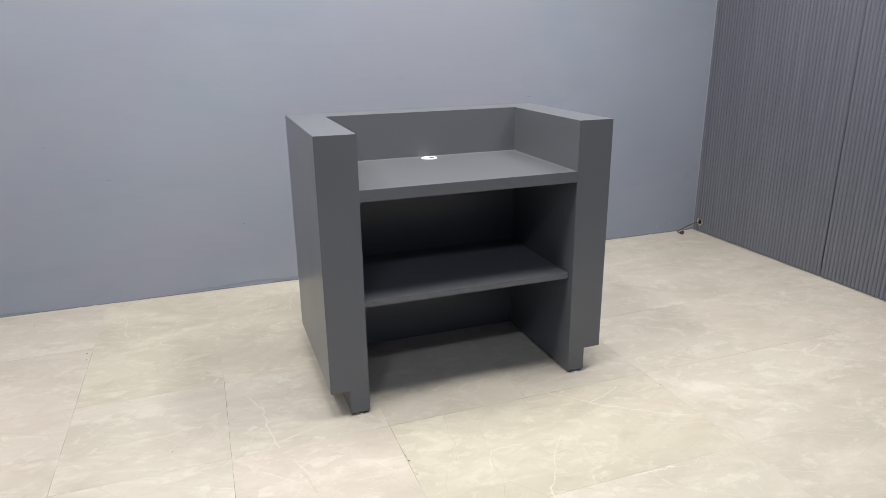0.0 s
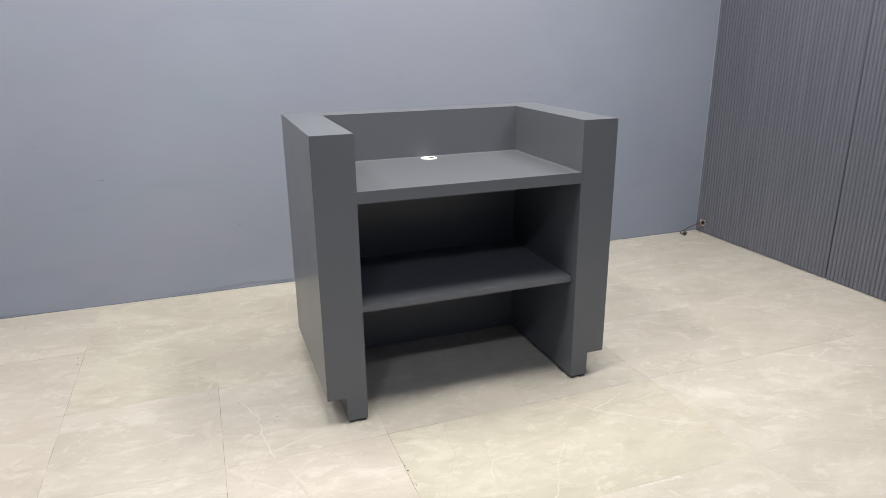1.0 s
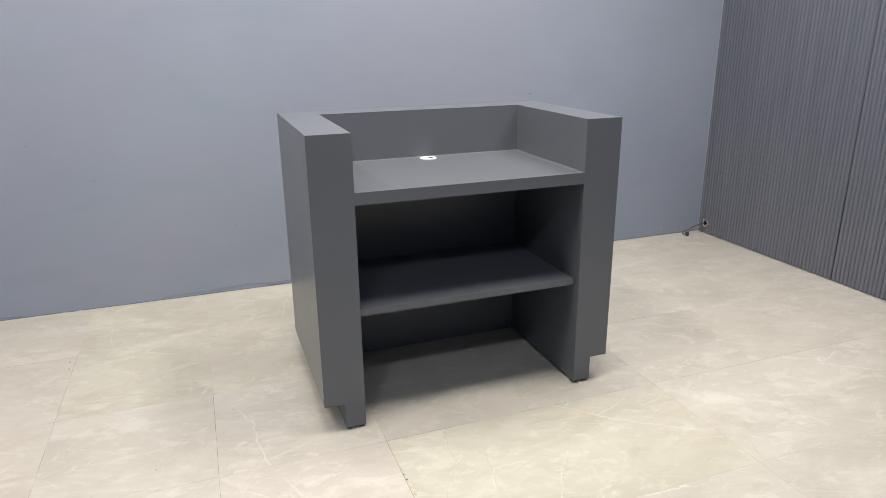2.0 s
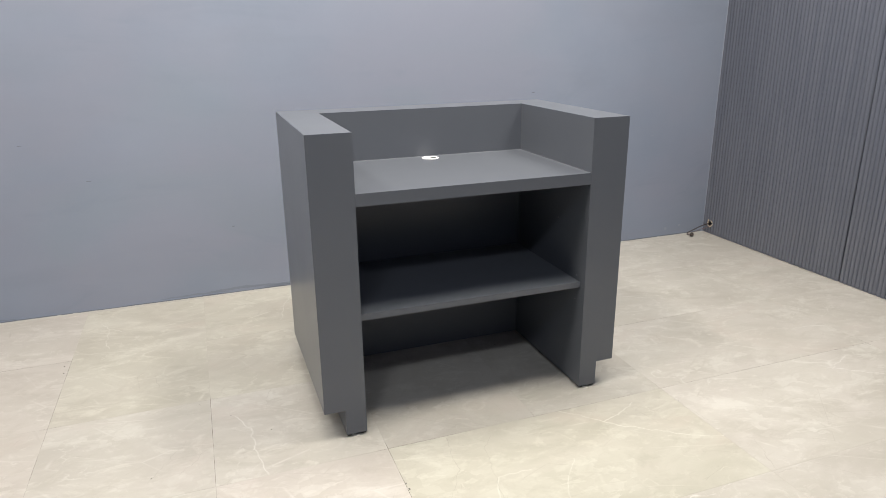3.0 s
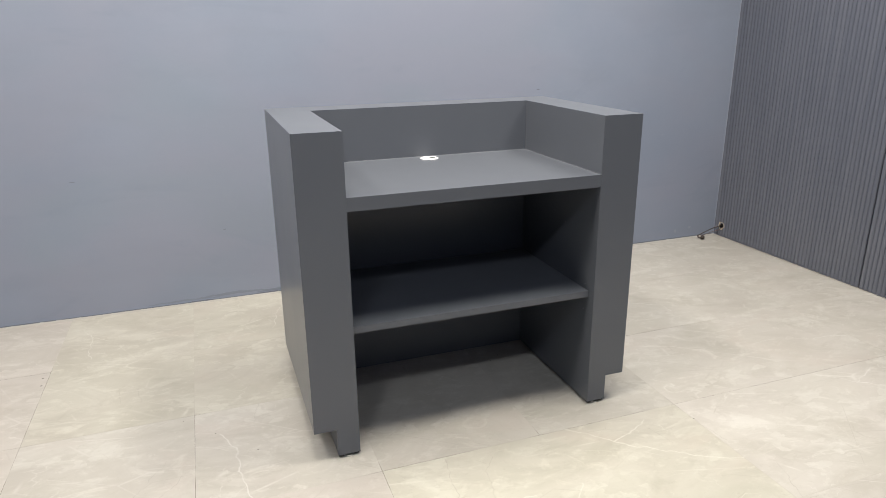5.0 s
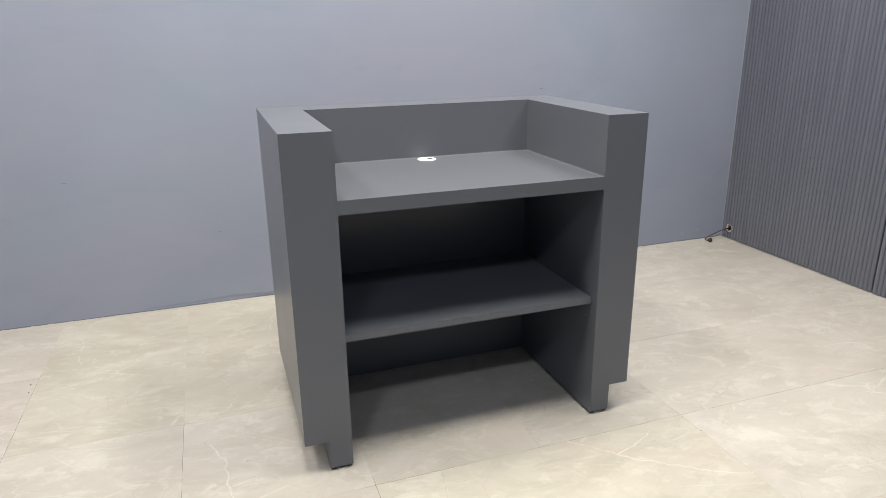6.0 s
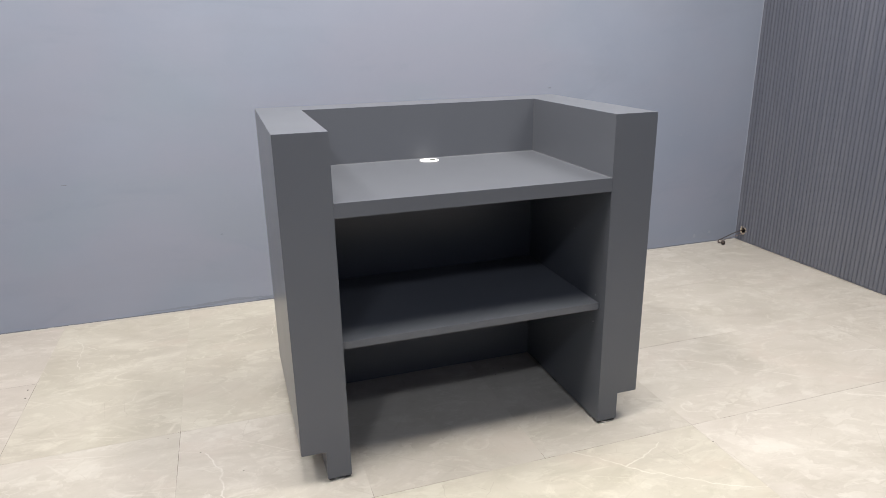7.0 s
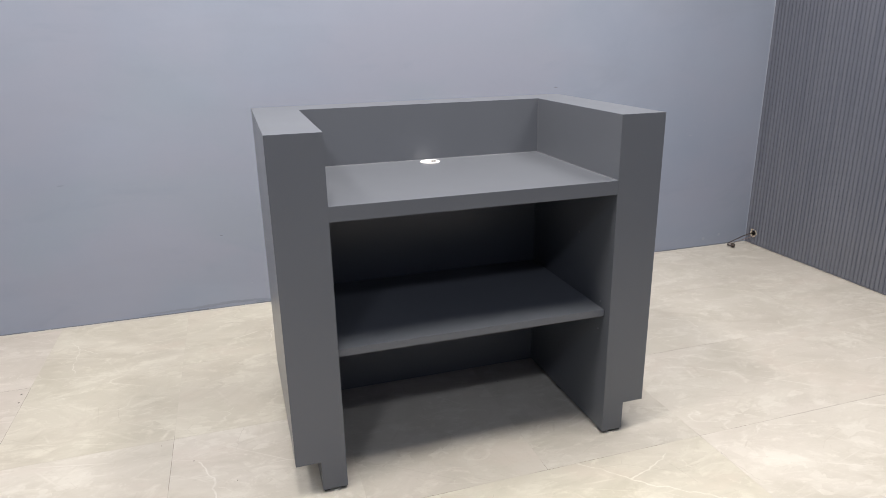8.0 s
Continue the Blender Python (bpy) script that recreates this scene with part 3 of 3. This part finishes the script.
# ---- floor tiles ----
TILE_W, X0, Y0, JOINT = 0.59, 0.200, -0.119, 0.0013
floor = thing("floor", box(WEST - 0.15, EAST + 0.15, SOUTH - 0.15, NORTH + 0.15, -0.15, -0.0004), GROUT,
              "beige marble-look tiled floor with fine joints", "floor", kind="structure")
TONES = {SAGE: {(0, -1)}, OLIVE: {(-1, 1), (-1, 2), (-2, 1)}, ROSE: {(-1, -1), (-3, 0), (-3, 1), (-3, 2), (4, -1)}, DUSKY: {(1, 0)}}
# slabs twice as long, by their lower left cell: cells along x and y
LONG = {(0, -1): (2, 1), (2, -1): (2, 1), (2, 1): (2, 1), (2, 2): (2, 1), (2, 0): (2, 1), (-2, 1): (1, 2)}
COVERED = {(i + a, j + b) for (i, j), (m, n) in LONG.items() for a in range(m) for b in range(n)} - set(LONG)
plain_tiles = {}


def tile_mesh(i, j, m, n):
    """The slab of one tile; tiles with bold veins have a material of their own."""
    tone = next((t for t, where in TONES.items() if (i, j) in where), BEIGE)

    def inside(line):
        x, y = line[len(line) // 2]
        return 0 <= math.floor((x - X0) / TILE_W) - i < m and 0 <= math.floor((y - Y0) / TILE_W) - j < n

    white, dark = [v for v in WHITE_VEINS if inside(v)], [v for v in DARK_VEINS if inside(v)]
    key = (tone, m, n)
    if key in plain_tiles and not (white or dark):
        return plain_tiles[key]
    hx, hy = (m * TILE_W - JOINT) / 2, (n * TILE_W - JOINT) / 2
    me = mesh_of(box(-hx, hx, -hy, hy, -0.009, 0, 0.0002), "tile", tile_material(*tone, white, dark))
    if not (white or dark):
        plain_tiles[key] = me
    return me


for i in range(-10, 6):
    for j in range(-12, 4):
        m, n = LONG.get((i, j), (1, 1))
        cx, cy = X0 + (i + m / 2) * TILE_W, Y0 + (j + n / 2) * TILE_W
        if (i, j) not in COVERED and WEST - 0.5 < cx < EAST + 0.35 and SOUTH - 0.5 < cy < NORTH + 0.35:
            tile = new("tile", tile_mesh(i, j, m, n))
            tile.parent = floor
            tile.matrix_world = pose(cx, cy, random.uniform(-0.0001, 0.0001))
